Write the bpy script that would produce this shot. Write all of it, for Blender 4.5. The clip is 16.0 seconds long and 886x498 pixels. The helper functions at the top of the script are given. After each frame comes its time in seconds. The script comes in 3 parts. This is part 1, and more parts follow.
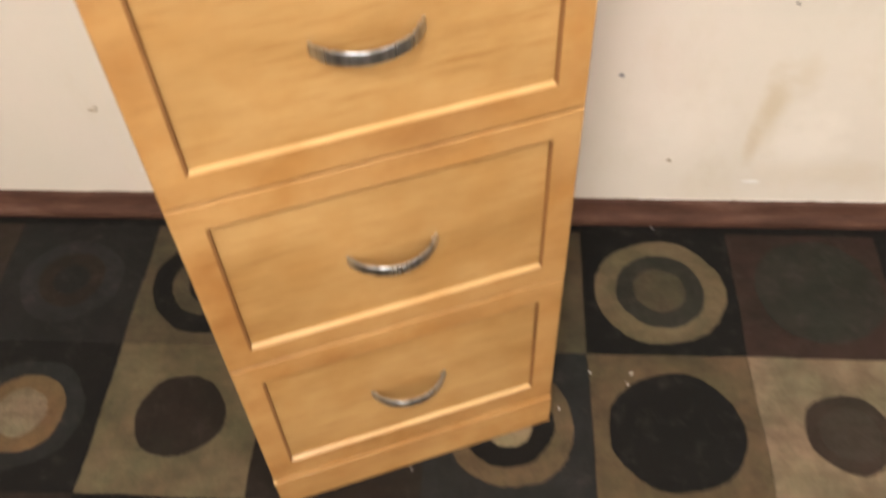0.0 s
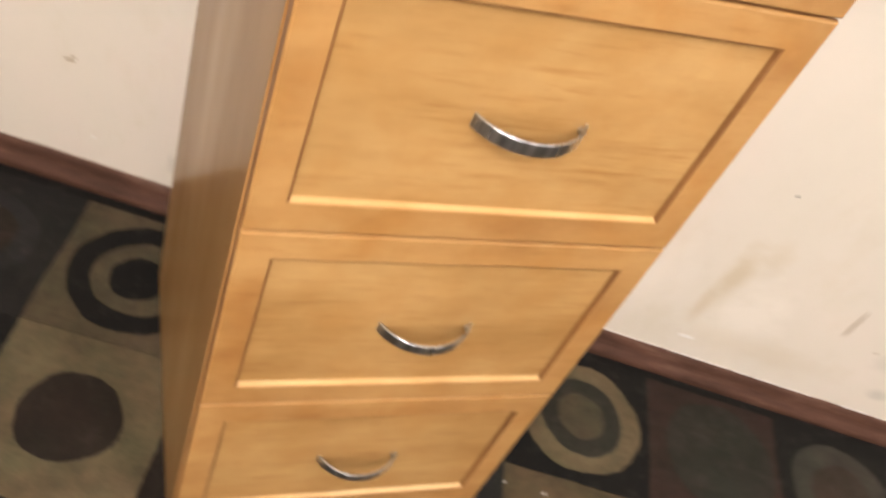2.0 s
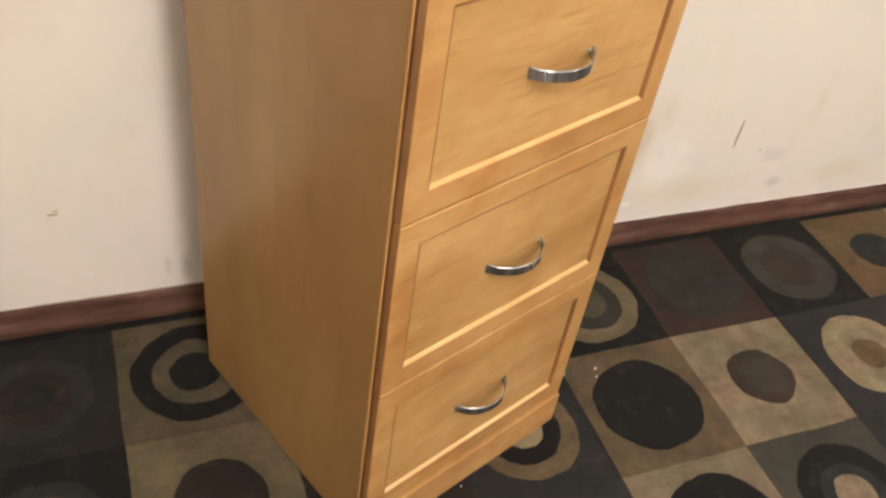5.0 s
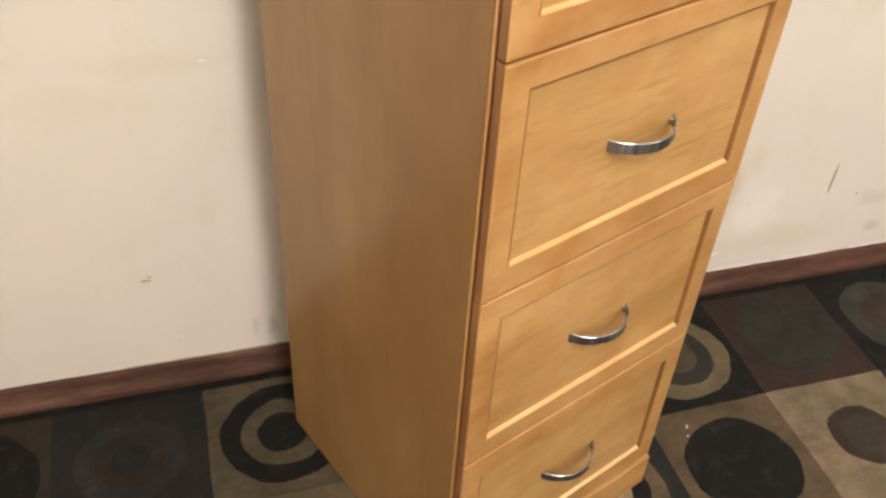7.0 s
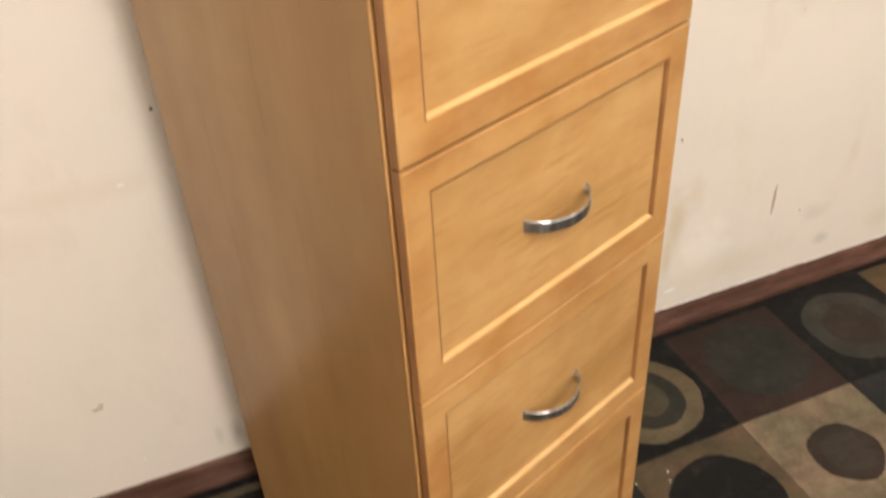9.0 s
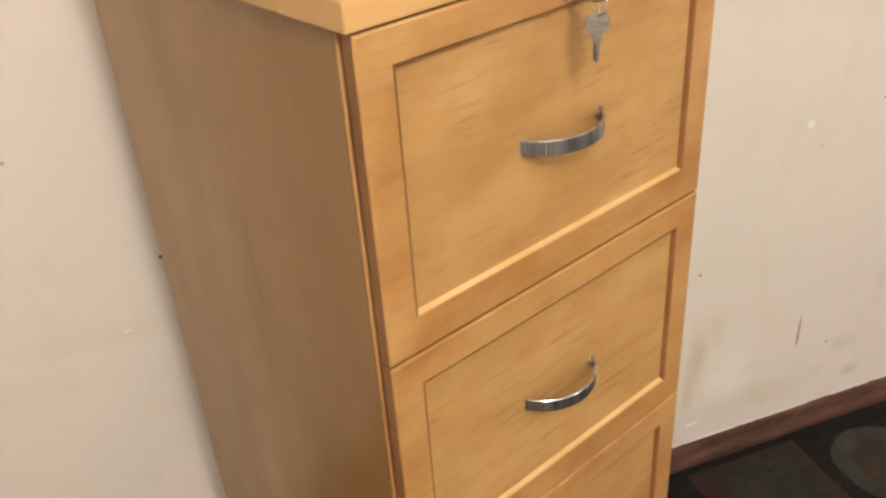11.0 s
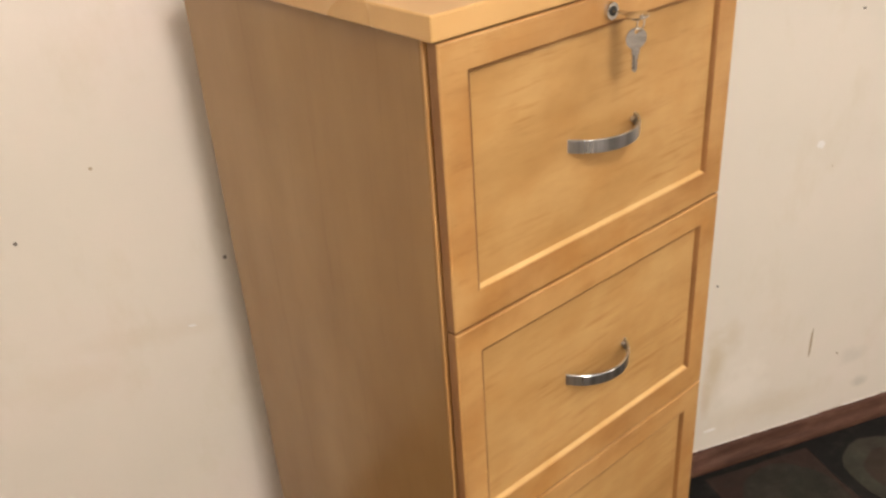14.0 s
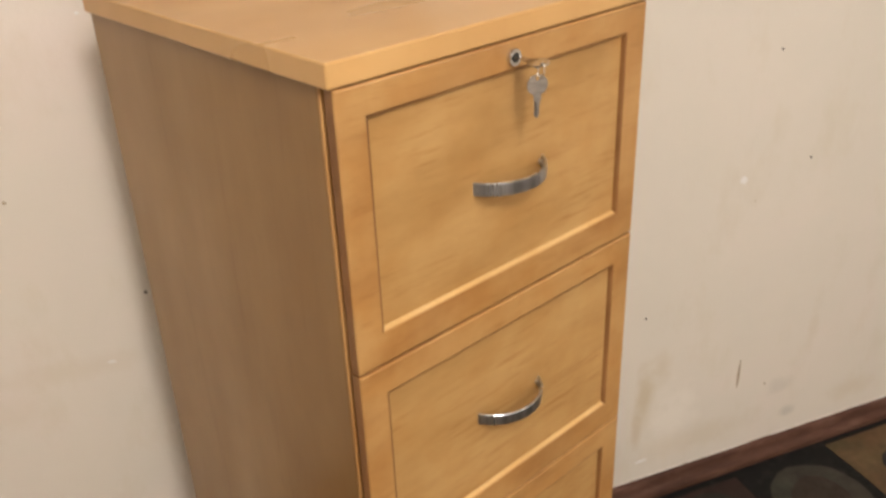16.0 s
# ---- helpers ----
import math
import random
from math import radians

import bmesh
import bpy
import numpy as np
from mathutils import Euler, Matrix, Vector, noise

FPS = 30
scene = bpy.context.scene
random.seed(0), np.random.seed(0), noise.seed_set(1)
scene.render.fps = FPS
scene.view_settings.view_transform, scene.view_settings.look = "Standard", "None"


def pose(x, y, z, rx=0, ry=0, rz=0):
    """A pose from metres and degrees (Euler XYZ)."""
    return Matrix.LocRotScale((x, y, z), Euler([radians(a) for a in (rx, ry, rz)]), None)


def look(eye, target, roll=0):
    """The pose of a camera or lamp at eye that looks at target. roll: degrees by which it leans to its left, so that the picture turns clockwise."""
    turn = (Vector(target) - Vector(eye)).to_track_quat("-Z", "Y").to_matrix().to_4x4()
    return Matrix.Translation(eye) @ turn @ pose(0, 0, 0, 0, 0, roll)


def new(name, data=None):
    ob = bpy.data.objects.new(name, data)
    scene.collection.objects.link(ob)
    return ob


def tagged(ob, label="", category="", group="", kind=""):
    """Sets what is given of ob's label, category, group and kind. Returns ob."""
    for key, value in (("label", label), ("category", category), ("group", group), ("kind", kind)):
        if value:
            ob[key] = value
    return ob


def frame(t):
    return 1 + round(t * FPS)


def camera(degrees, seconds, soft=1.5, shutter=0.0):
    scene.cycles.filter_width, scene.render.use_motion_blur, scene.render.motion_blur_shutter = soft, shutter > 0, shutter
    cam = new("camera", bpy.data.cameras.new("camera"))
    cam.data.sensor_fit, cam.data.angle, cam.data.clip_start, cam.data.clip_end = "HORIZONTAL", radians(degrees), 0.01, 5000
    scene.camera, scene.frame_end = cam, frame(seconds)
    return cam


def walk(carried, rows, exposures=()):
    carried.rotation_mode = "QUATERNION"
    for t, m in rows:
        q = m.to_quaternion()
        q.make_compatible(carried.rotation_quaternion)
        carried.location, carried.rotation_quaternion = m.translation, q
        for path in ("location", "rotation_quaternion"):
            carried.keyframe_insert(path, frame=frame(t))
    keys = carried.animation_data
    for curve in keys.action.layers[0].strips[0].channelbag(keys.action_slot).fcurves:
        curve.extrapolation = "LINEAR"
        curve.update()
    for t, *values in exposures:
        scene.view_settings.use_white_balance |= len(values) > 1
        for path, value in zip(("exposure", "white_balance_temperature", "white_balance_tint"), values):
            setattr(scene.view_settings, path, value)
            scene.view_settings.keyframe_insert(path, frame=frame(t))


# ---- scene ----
cam = camera(53.2, 16.0, 2.5, 0.6)
PATH = [
    (0, (0.102, -0.655, 1.359), (0.453, 0.565, -0.187), -2.9),
    (0.5, (0.189, -0.535, 1.36), (0.335, 0.767, -0.151), -9.4),
    (1, (0.179, -0.481, 1.354), (0.198, 0.846, -0.142), -10.6),
    (1.2, (0.149, -0.479, 1.357), (0.171, 0.842, -0.143), -8.6),
    (1.5, (0.057, -0.505, 1.347), (0.299, 0.835, -0.118), 4.4),
    (2, (-0.133, -0.529, 1.312), (0.626, 0.67, -0.097), 26.3),
    (2.5, (-0.248, -0.444, 1.241), (0.729, 0.638, -0.128), 43.1),
    (3, (-0.354, -0.34, 1.219), (0.705, 0.606, -0.19), 44.7),
    (3.5, (-0.485, -0.497, 1.304), (0.677, 0.385, -0.065), 22.1),
    (4, (-0.574, -0.591, 1.329), (0.519, 0.243, -0.123), 12.6),
    (4.5, (-0.587, -0.591, 1.344), (0.514, 0.366, -0.025), 10.9),
    (4.7, (-0.565, -0.574, 1.354), (0.536, 0.428, 0.019), 10.3),
    (6.8, (-0.485, -0.547, 1.385), (0.563, 0.542, 0.076), 4.9),
    (7, (-0.507, -0.537, 1.399), (0.473, 0.647, 0.119), 3.7),
    (7.5, (-0.479, -0.543, 1.409), (0.546, 0.603, 0.13), 1.7),
    (8, (-0.463, -0.55, 1.414), (0.565, 0.605, 0.144), -0.6),
    (8.5, (-0.439, -0.548, 1.415), (0.605, 0.596, 0.15), -2.1),
    (9, (-0.43, -0.54, 1.436), (0.63, 0.663, 0.24), -3.6),
    (9.5, (-0.42, -0.543, 1.5), (0.695, 0.751, 0.46), -3.1),
    (9.7, (-0.415, -0.538, 1.521), (0.72, 0.773, 0.525), -3.1),
    (11.8, (-0.329, -0.5, 1.498), (0.731, 0.83, 0.446), -4.6),
    (12, (-0.33, -0.497, 1.497), (0.729, 0.839, 0.452), -4.4),
    (12.5, (-0.364, -0.501, 1.483), (0.638, 0.839, 0.386), -4.3),
    (13, (-0.401, -0.529, 1.481), (0.673, 0.781, 0.417), -4.9),
    (13.5, (-0.466, -0.551, 1.52), (0.593, 0.84, 0.549), -5.3),
    (14, (-0.477, -0.581, 1.526), (0.622, 0.784, 0.563), -4.0),
    (14.5, (-0.475, -0.589, 1.524), (0.614, 0.759, 0.527), -2.9),
    (15, (-0.467, -0.603, 1.532), (0.663, 0.751, 0.589), -2.3),
    (15.5, (-0.456, -0.612, 1.552), (0.726, 0.75, 0.686), -2.4),
    (16, (-0.433, -0.612, 1.542), (0.759, 0.704, 0.621), -2.3),
]
EXPOSURES = [(0, 0.38, 6500, 10), (0.5, 0.40, 6500, 10), (1, 0.30, 6500, 10), (1.5, 0.42, 6500, 10), (2, 0.44, 6500, 12), (2.5, 0.06, 6350, 15), (3, -0.10, 6300, 15), (3.5, 0.30, 6400, 11), (4, 0.32, 6400, 10), (7, 0.29, 6450, 10), (8.9, 0.30, 6500, 10), (9.5, 0.05, 6550, 11), (12, -0.06, 6650, 10.5), (14, -0.02, 6650, 10.5), (15.2, -0.08, 6650, 10.5), (16, -0.2, 6650, 10.5)]
walk(cam, [(t, look(eye, target, roll)) for t, eye, target, roll in PATH], EXPOSURES)

# ---- light ----
world = bpy.data.worlds.new("room_air")
scene.world = world
world.use_nodes = True
world.node_tree.nodes["Background"].inputs[0].default_value = (1.0, 0.9, 0.78, 1)
world.node_tree.nodes["Background"].inputs[1].default_value = 0.02
WALL_TURN = -21.06          # the wall and the rug stand at this angle to the cabinet
ROOM = pose(0, 0, 0, 0, 0, WALL_TURN)


def area_lamp(name, place, target, size, watts, colour):
    data = bpy.data.lights.new(name, "AREA")
    data.shape, data.size, data.energy, data.color = "DISK", size, watts, colour
    ob = new(name, data)
    ob.matrix_world = look(place, target)
    return ob


def bowl_lamp(name, place, radius, watts, colour):
    data = bpy.data.lights.new(name, "POINT")
    data.shadow_soft_size, data.energy, data.color = radius, watts, colour
    ob = new(name, data)
    ob.location = place
    return ob


LAMP = (-0.47, -1.3, 2.5)
# Two unseen fill lights, added to even out the walls and drawer fronts.
FILL_B = (-0.9, -2.75, 2.67)
FILL_C = (1.5, -2.1, 2.67)
bowl_lamp("lamp_or_fill_light", LAMP, 0.17, 76, (1.0, 0.95, 0.885))
area_lamp("lamp_or_fill_light", FILL_B, (FILL_B[0], FILL_B[1], 0), 1.0, 60, (1.0, 0.94, 0.88))
area_lamp("lamp_or_fill_light", FILL_C, (FILL_C[0], FILL_C[1], 0), 1.2, 26, (1.0, 0.95, 0.90))


# ---- materials ----
def material(name):
    m = bpy.data.materials.new(name)
    m.use_nodes = True
    nt = m.node_tree
    return m, nt, nt.nodes["Principled BSDF"]


def node(nt, kind, **inputs):
    n = nt.nodes.new(kind)
    for key, value in inputs.items():
        n.inputs[key.replace("_", " ")].default_value = value
    return n


def noise_at(nt, scale, stretch=(1, 1, 1), detail=4.0, rough=0.55, coords="Object"):
    tc = nt.nodes.new("ShaderNodeTexCoord")
    mp = nt.nodes.new("ShaderNodeMapping")
    mp.inputs["Scale"].default_value = stretch
    nt.links.new(tc.outputs[coords], mp.inputs["Vector"])
    n = node(nt, "ShaderNodeTexNoise", Scale=scale, Detail=detail, Roughness=rough)
    nt.links.new(mp.outputs[0], n.inputs["Vector"])
    return n


def ramp(nt, source, stops):
    r = nt.nodes.new("ShaderNodeValToRGB")
    while len(r.color_ramp.elements) < len(stops):
        r.color_ramp.elements.new(0.5)
    for e, (at, colour) in zip(r.color_ramp.elements, stops):
        e.position, e.color = at, (*colour, 1)
    nt.links.new(source, r.inputs[0])
    return r


def mix(nt, kind, factor, a, b):
    m = nt.nodes.new("ShaderNodeMix")
    m.data_type, m.blend_type = "RGBA", kind
    for sock, value in ((m.inputs[0], factor), (m.inputs[6], a), (m.inputs[7], b)):
        if isinstance(value, (int, float)):
            sock.default_value = value
        elif isinstance(value, tuple):
            sock.default_value = (*value, 1)
        else:
            nt.links.new(value, sock)
    return m.outputs[2]


def bump(nt, bsdf, height, strength, distance):
    b = node(nt, "ShaderNodeBump", Strength=strength, Distance=distance)
    nt.links.new(height, b.inputs["Height"])
    nt.links.new(b.outputs[0], bsdf.inputs["Normal"])


def maple(name, stretch, light, mid, dark, rough, streak=0.5, coat=0.0, cloud_scale=5.0, dashes=0.0, coat_rough=0.22, patchy=0.55, flecks=0.48):
    """Honey-stained maple: long faint grain, cloudy stain and fine pores."""
    m, nt, bsdf = material(name)
    cloud = noise_at(nt, cloud_scale, stretch, 2.5)
    fine = noise_at(nt, 55.0, stretch, 6.0, 0.6)
    broad = noise_at(nt, 3.2, (1, 1, 1), 4.0)
    base = ramp(nt, cloud.outputs[0], [(0.3, dark), (0.52, mid), (0.72, light)])
    grain = ramp(nt, fine.outputs[0], [(0.34, (0.74, 0.67, 0.57)), (0.6, (1, 1, 1))])
    stain = ramp(nt, broad.outputs[0], [(0.36, (0.82, 0.77, 0.70)), (0.6, (1, 1, 1))])
    c = mix(nt, "MULTIPLY", streak, base.outputs[0], grain.outputs[0])
    c = mix(nt, "MULTIPLY", 0.7, c, stain.outputs[0])
    fleck = noise_at(nt, 24.0, tuple(v * v for v in stretch), 5.0, 0.65)
    c = mix(nt, "MULTIPLY", flecks, c, ramp(nt, fleck.outputs[0], [(0.30, (0.72, 0.60, 0.46)), (0.43, (1, 1, 1))]).outputs[0])
    dash = noise_at(nt, 1.0, tuple((11.0, 70.0, 130.0)[0 if v == min(stretch) else 2] for v in stretch), 3.0, 0.6)
    where = noise_at(nt, 6.5, (1, 1, 1), 2.0)
    gate = mix(nt, "MULTIPLY", 1.0, ramp(nt, dash.outputs[0], [(0.50, (0, 0, 0)), (0.70, (1, 1, 1))]).outputs[0], ramp(nt, where.outputs[0], [(0.46, (0, 0, 0)), (0.62, (dashes,) * 3)]).outputs[0])
    c = mix(nt, "MULTIPLY", gate, c, (0.72, 0.56, 0.36))
    blotch = noise_at(nt, 13.0, (1, 1, 1), 3.0, 0.6)
    c = mix(nt, "MULTIPLY", patchy, c, ramp(nt, blotch.outputs[0], [(0.34, (0.88, 0.77, 0.62)), (0.56, (1, 1, 1))]).outputs[0])
    nt.links.new(c, bsdf.inputs["Base Color"])
    r = ramp(nt, cloud.outputs[0], [(0.3, (rough + 0.08,) * 3), (0.7, (rough - 0.05,) * 3)])
    nt.links.new(r.outputs[0], bsdf.inputs["Roughness"])
    bsdf.inputs["Coat Weight"].default_value = coat
    bsdf.inputs["Coat Roughness"].default_value = coat_rough
    bump(nt, bsdf, fine.outputs[0], 0.03, 0.001)
    return m


L, M, D = (0.575, 0.36, 0.148), (0.515, 0.313, 0.122), (0.435, 0.25, 0.089)
M_PANEL = maple("maple_panel", (0.55, 2, 1.7), L, M, D, 0.42, 0.22, 0.15, 8.0, 0.8)
M_FRAME = maple("maple_frame", (0.7, 2, 1.6), (0.565, 0.335, 0.132), (0.51, 0.29, 0.108), (0.42, 0.22, 0.077), 0.42, 0.22, 0.15, 8.0, 0.3, 0.22, 0.85)
# Darker veneer, taken down further to paint shade on the cabinet's sides.
M_SIDE_SHADED = maple("maple_side_shaded", (1.1, 1.1, 0.28), (0.365, 0.212, 0.077), (0.328, 0.187, 0.066), (0.288, 0.157, 0.053), 0.42, 0.16, 0.35, 5.0, 0.0, 0.14, 0.12)
# Base raised above the fronts' maple, standing in for light from overhead.
M_TOP_LIT = maple("maple_top_lit", (0.5, 2.2, 2.2), (0.68, 0.425, 0.18), (0.655, 0.4, 0.163), (0.62, 0.37, 0.147), 0.3, 0.06, 0.12, 2.0, 0.0, 0.1, 0.12, 0.0)
# Side edging, made paler to paint the light its rounded edge catches.
M_EDGE_LIT = maple("maple_edging_lit", (1.1, 1.1, 0.3), (0.60, 0.35, 0.14), (0.55, 0.31, 0.12), (0.48, 0.26, 0.095), 0.4, 0.12, 0.2)
# Pale for the bare chipped corner and for light painted on bottom bevels.
M_PALE = maple("bare_and_lit_maple", (0.5, 2, 2), (0.74, 0.53, 0.26), (0.70, 0.48, 0.225), (0.62, 0.41, 0.18), 0.3, 0.1)
# Brown glaze that also paints shade into panel grooves and drawer edges.
M_GLAZE_SHADE = maple("glaze_and_shade", (1, 1, 1), (0.36, 0.185, 0.068), (0.30, 0.145, 0.052), (0.21, 0.098, 0.034), 0.5, 0.3)


def metal(name, colour, rough, bands=0.0):
    m, nt, bsdf = material(name)
    bsdf.inputs["Metallic"].default_value = 1.0
    # on the handles, upright colour bands stand in for reflections of the room
    n = noise_at(nt, 70.0, (1, 1, 0.04), 3.0) if bands else noise_at(nt, 160.0, (0.15, 1, 3), 4.0)
    c = ramp(nt, n.outputs[0], [(0.34, tuple(v * (0.4 if bands else 0.8) for v in colour)), (0.66, colour)])
    nt.links.new(c.outputs[0], bsdf.inputs["Base Color"])
    r = ramp(nt, n.outputs[0], [(0.3, (rough + 0.1,) * 3), (0.7, (rough,) * 3)])
    nt.links.new(r.outputs[0], bsdf.inputs["Roughness"])
    if bands:
        bump(nt, bsdf, n.outputs[0], bands, 0.0005)
    return m


M_STEEL = metal("steel_with_reflections", (0.74, 0.77, 0.82), 0.25, 0.02)
M_CHROME = metal("chrome", (0.75, 0.74, 0.72), 0.1)
M_KEY = metal("key_nickel", (0.72, 0.71, 0.70), 0.12)
m, nt, bsdf = material("lock_hole")
bsdf.inputs["Base Color"].default_value, bsdf.inputs["Roughness"].default_value = (0.02, 0.018, 0.016, 1), 0.5
M_HOLE = m


def plaster(name, smudges=()):
    """Old cream wall paint with cloudy yellowing, scuffs and smudges (u, z, half width, half height, colour, strength)."""
    m, nt, bsdf = material(name)
    broad = noise_at(nt, 1.7, (1, 1, 1), 5.0, 0.6)
    mid = noise_at(nt, 9.0, (1, 1, 0.5), 5.0, 0.65)
    fine = noise_at(nt, 140.0, (1, 1, 1), 3.0)
    c = ramp(nt, broad.outputs[0], [(0.3, (0.73, 0.69, 0.615)), (0.5, (0.765, 0.712, 0.64)), (0.68, (0.80, 0.714, 0.658))]).outputs[0]
    d = ramp(nt, mid.outputs[0], [(0.28, (0.88, 0.85, 0.76)), (0.45, (1, 1, 1))]).outputs[0]
    c = mix(nt, "MULTIPLY", 0.38, c, d)
    tc = nt.nodes.new("ShaderNodeTexCoord")
    wob = noise_at(nt, 22.0, (1, 1, 1), 4.0)
    for u, z, hu, hz, colour, strength in smudges:
        mp = nt.nodes.new("ShaderNodeMapping")
        mp.inputs["Location"].default_value = (-u / hu, 0, -z / hz)
        mp.inputs["Scale"].default_value = (1 / hu, 0, 1 / hz)
        nt.links.new(tc.outputs["Object"], mp.inputs["Vector"])
        length = nt.nodes.new("ShaderNodeVectorMath")
        length.operation = "LENGTH"
        nt.links.new(mp.outputs[0], length.inputs[0])
        add = nt.nodes.new("ShaderNodeMath")
        add.operation = "MULTIPLY_ADD"
        add.inputs[1].default_value = 1.5
        nt.links.new(wob.outputs[0], add.inputs[0])
        nt.links.new(length.outputs["Value"], add.inputs[2])
        mask = ramp(nt, add.outputs[0], [(0.55, (strength,) * 3), (0.98, (0, 0, 0))])
        # the ramp runs over nought to one, so halve the distance first
        half = nt.nodes.new("ShaderNodeMath")
        half.operation = "MULTIPLY"
        half.inputs[1].default_value = 0.55
        nt.links.new(add.outputs[0], half.inputs[0])
        nt.links.new(half.outputs[0], mask.inputs[0])
        c = mix(nt, "MIX", mask.outputs[0], c, colour)
    nt.links.new(c, bsdf.inputs["Base Color"])
    bsdf.inputs["Roughness"].default_value = 0.55
    add = nt.nodes.new("ShaderNodeMath")
    add.operation = "MULTIPLY_ADD"
    add.inputs[1].default_value = 0.25
    nt.links.new(fine.outputs[0], add.inputs[0])
    nt.links.new(mid.outputs[0], add.inputs[2])
    bump(nt, bsdf, add.outputs[0], 0.22, 0.004)
    return m


YELLOW, GREY, CHALK, TAN = (0.50, 0.38, 0.19), (0.36, 0.35, 0.31), (0.84, 0.79, 0.72), (0.58, 0.47, 0.32)
M_WALL = plaster("cream_wall_paint", [
    (0.822, 0.29, 0.032, 0.10, YELLOW, 0.42), (0.808, 0.195, 0.018, 0.06, TAN, 0.5), (0.864, 0.36, 0.03, 0.06, YELLOW, 0.22),
    (0.90, 0.20, 0.09, 0.12, CHALK, 0.9), (0.67, 0.24, 0.10, 0.12, CHALK, 0.6), (0.99, 0.125, 0.2, 0.05, TAN, 0.25),
    (-0.191, 0.105, 0.016, 0.04, GREY, 0.55), (-0.226, 0.105, 0.01, 0.03, GREY, 0.3), (-0.34, 0.71, 0.16, 0.03, TAN, 0.16),
    (-0.46, 0.65, 0.12, 0.05, YELLOW, 0.1), (1.22, 0.20, 0.05, 0.03, GREY, 0.2), (1.26, 0.11, 0.025, 0.02, GREY, 0.35),
    (1.30, 0.35, 0.02, 0.08, TAN, 0.2), (1.47, 0.12, 0.1, 0.04, TAN, 0.25), (1.71, 0.115, 0.012, 0.01, GREY, 0.5)])
M_PLAIN = plaster("cream_room_paint")


def flat(name, colour, rough=0.6, vary=0.25, scale=40.0, relief=0.15):
    m, nt, bsdf = material(name)
    n = noise_at(nt, scale, (1, 1, 1), 5.0, 0.6)
    c = ramp(nt, n.outputs[0], [(0.3, tuple(v * (1 - vary) for v in colour)), (0.7, tuple(min(1, v * (1 + vary * 0.5)) for v in colour))])
    nt.links.new(c.outputs[0], bsdf.inputs["Base Color"])
    bsdf.inputs["Roughness"].default_value = rough
    bump(nt, bsdf, n.outputs[0], relief, 0.002)
    return m


def stained_board(name):
    """Dark reddish-brown stained skirting, worn paler along its edges of grain."""
    m, nt, bsdf = material(name)
    a = noise_at(nt, 11.0, (0.5, 3, 2.6), 8.0, 0.7)
    b = noise_at(nt, 3.0, (1, 1, 1), 4.0)
    c = ramp(nt, a.outputs[0], [(0.3, (0.05, 0.021, 0.013)), (0.55, (0.104, 0.047, 0.031)), (0.75, (0.19, 0.108, 0.082))]).outputs[0]
    d = ramp(nt, b.outputs[0], [(0.35, (0.6, 0.58, 0.55)), (0.6, (1, 1, 1))]).outputs[0]
    nt.links.new(mix(nt, "MULTIPLY", 0.8, c, d), bsdf.inputs["Base Color"])
    bsdf.inputs["Roughness"].default_value = 0.75
    bsdf.inputs["Specular IOR Level"].default_value = 0.3
    bump(nt, bsdf, a.outputs[0], 0.35, 0.002)
    return m


M_SKIRT = stained_board("stained_skirting")
M_FLOOR = flat("dark_floor_boards", (0.06, 0.045, 0.035), 0.5, 0.3, 12.0)
M_MARK = flat("dark_scuff", (0.15, 0.125, 0.105), 0.7, 0.3, 300.0)
M_BLUE = flat("bluish_scuff", (0.24, 0.22, 0.25), 0.7, 0.3, 300.0)
M_CHIP = flat("white_filler", (0.88, 0.86, 0.84), 0.7, 0.1, 300.0)
M_DUST = flat("grey_dust", (0.42, 0.36, 0.31), 0.8, 0.35, 60.0)
M_STREAK = flat("brown_scrape", (0.46, 0.37, 0.26), 0.7, 0.3, 120.0)
M_GREYBOARD = flat("grey_board", (0.40, 0.36, 0.34), 0.6, 0.1, 8.0)
M_LENS = flat("frosted_glass", (0.8, 0.78, 0.72), 0.4, 0.02)


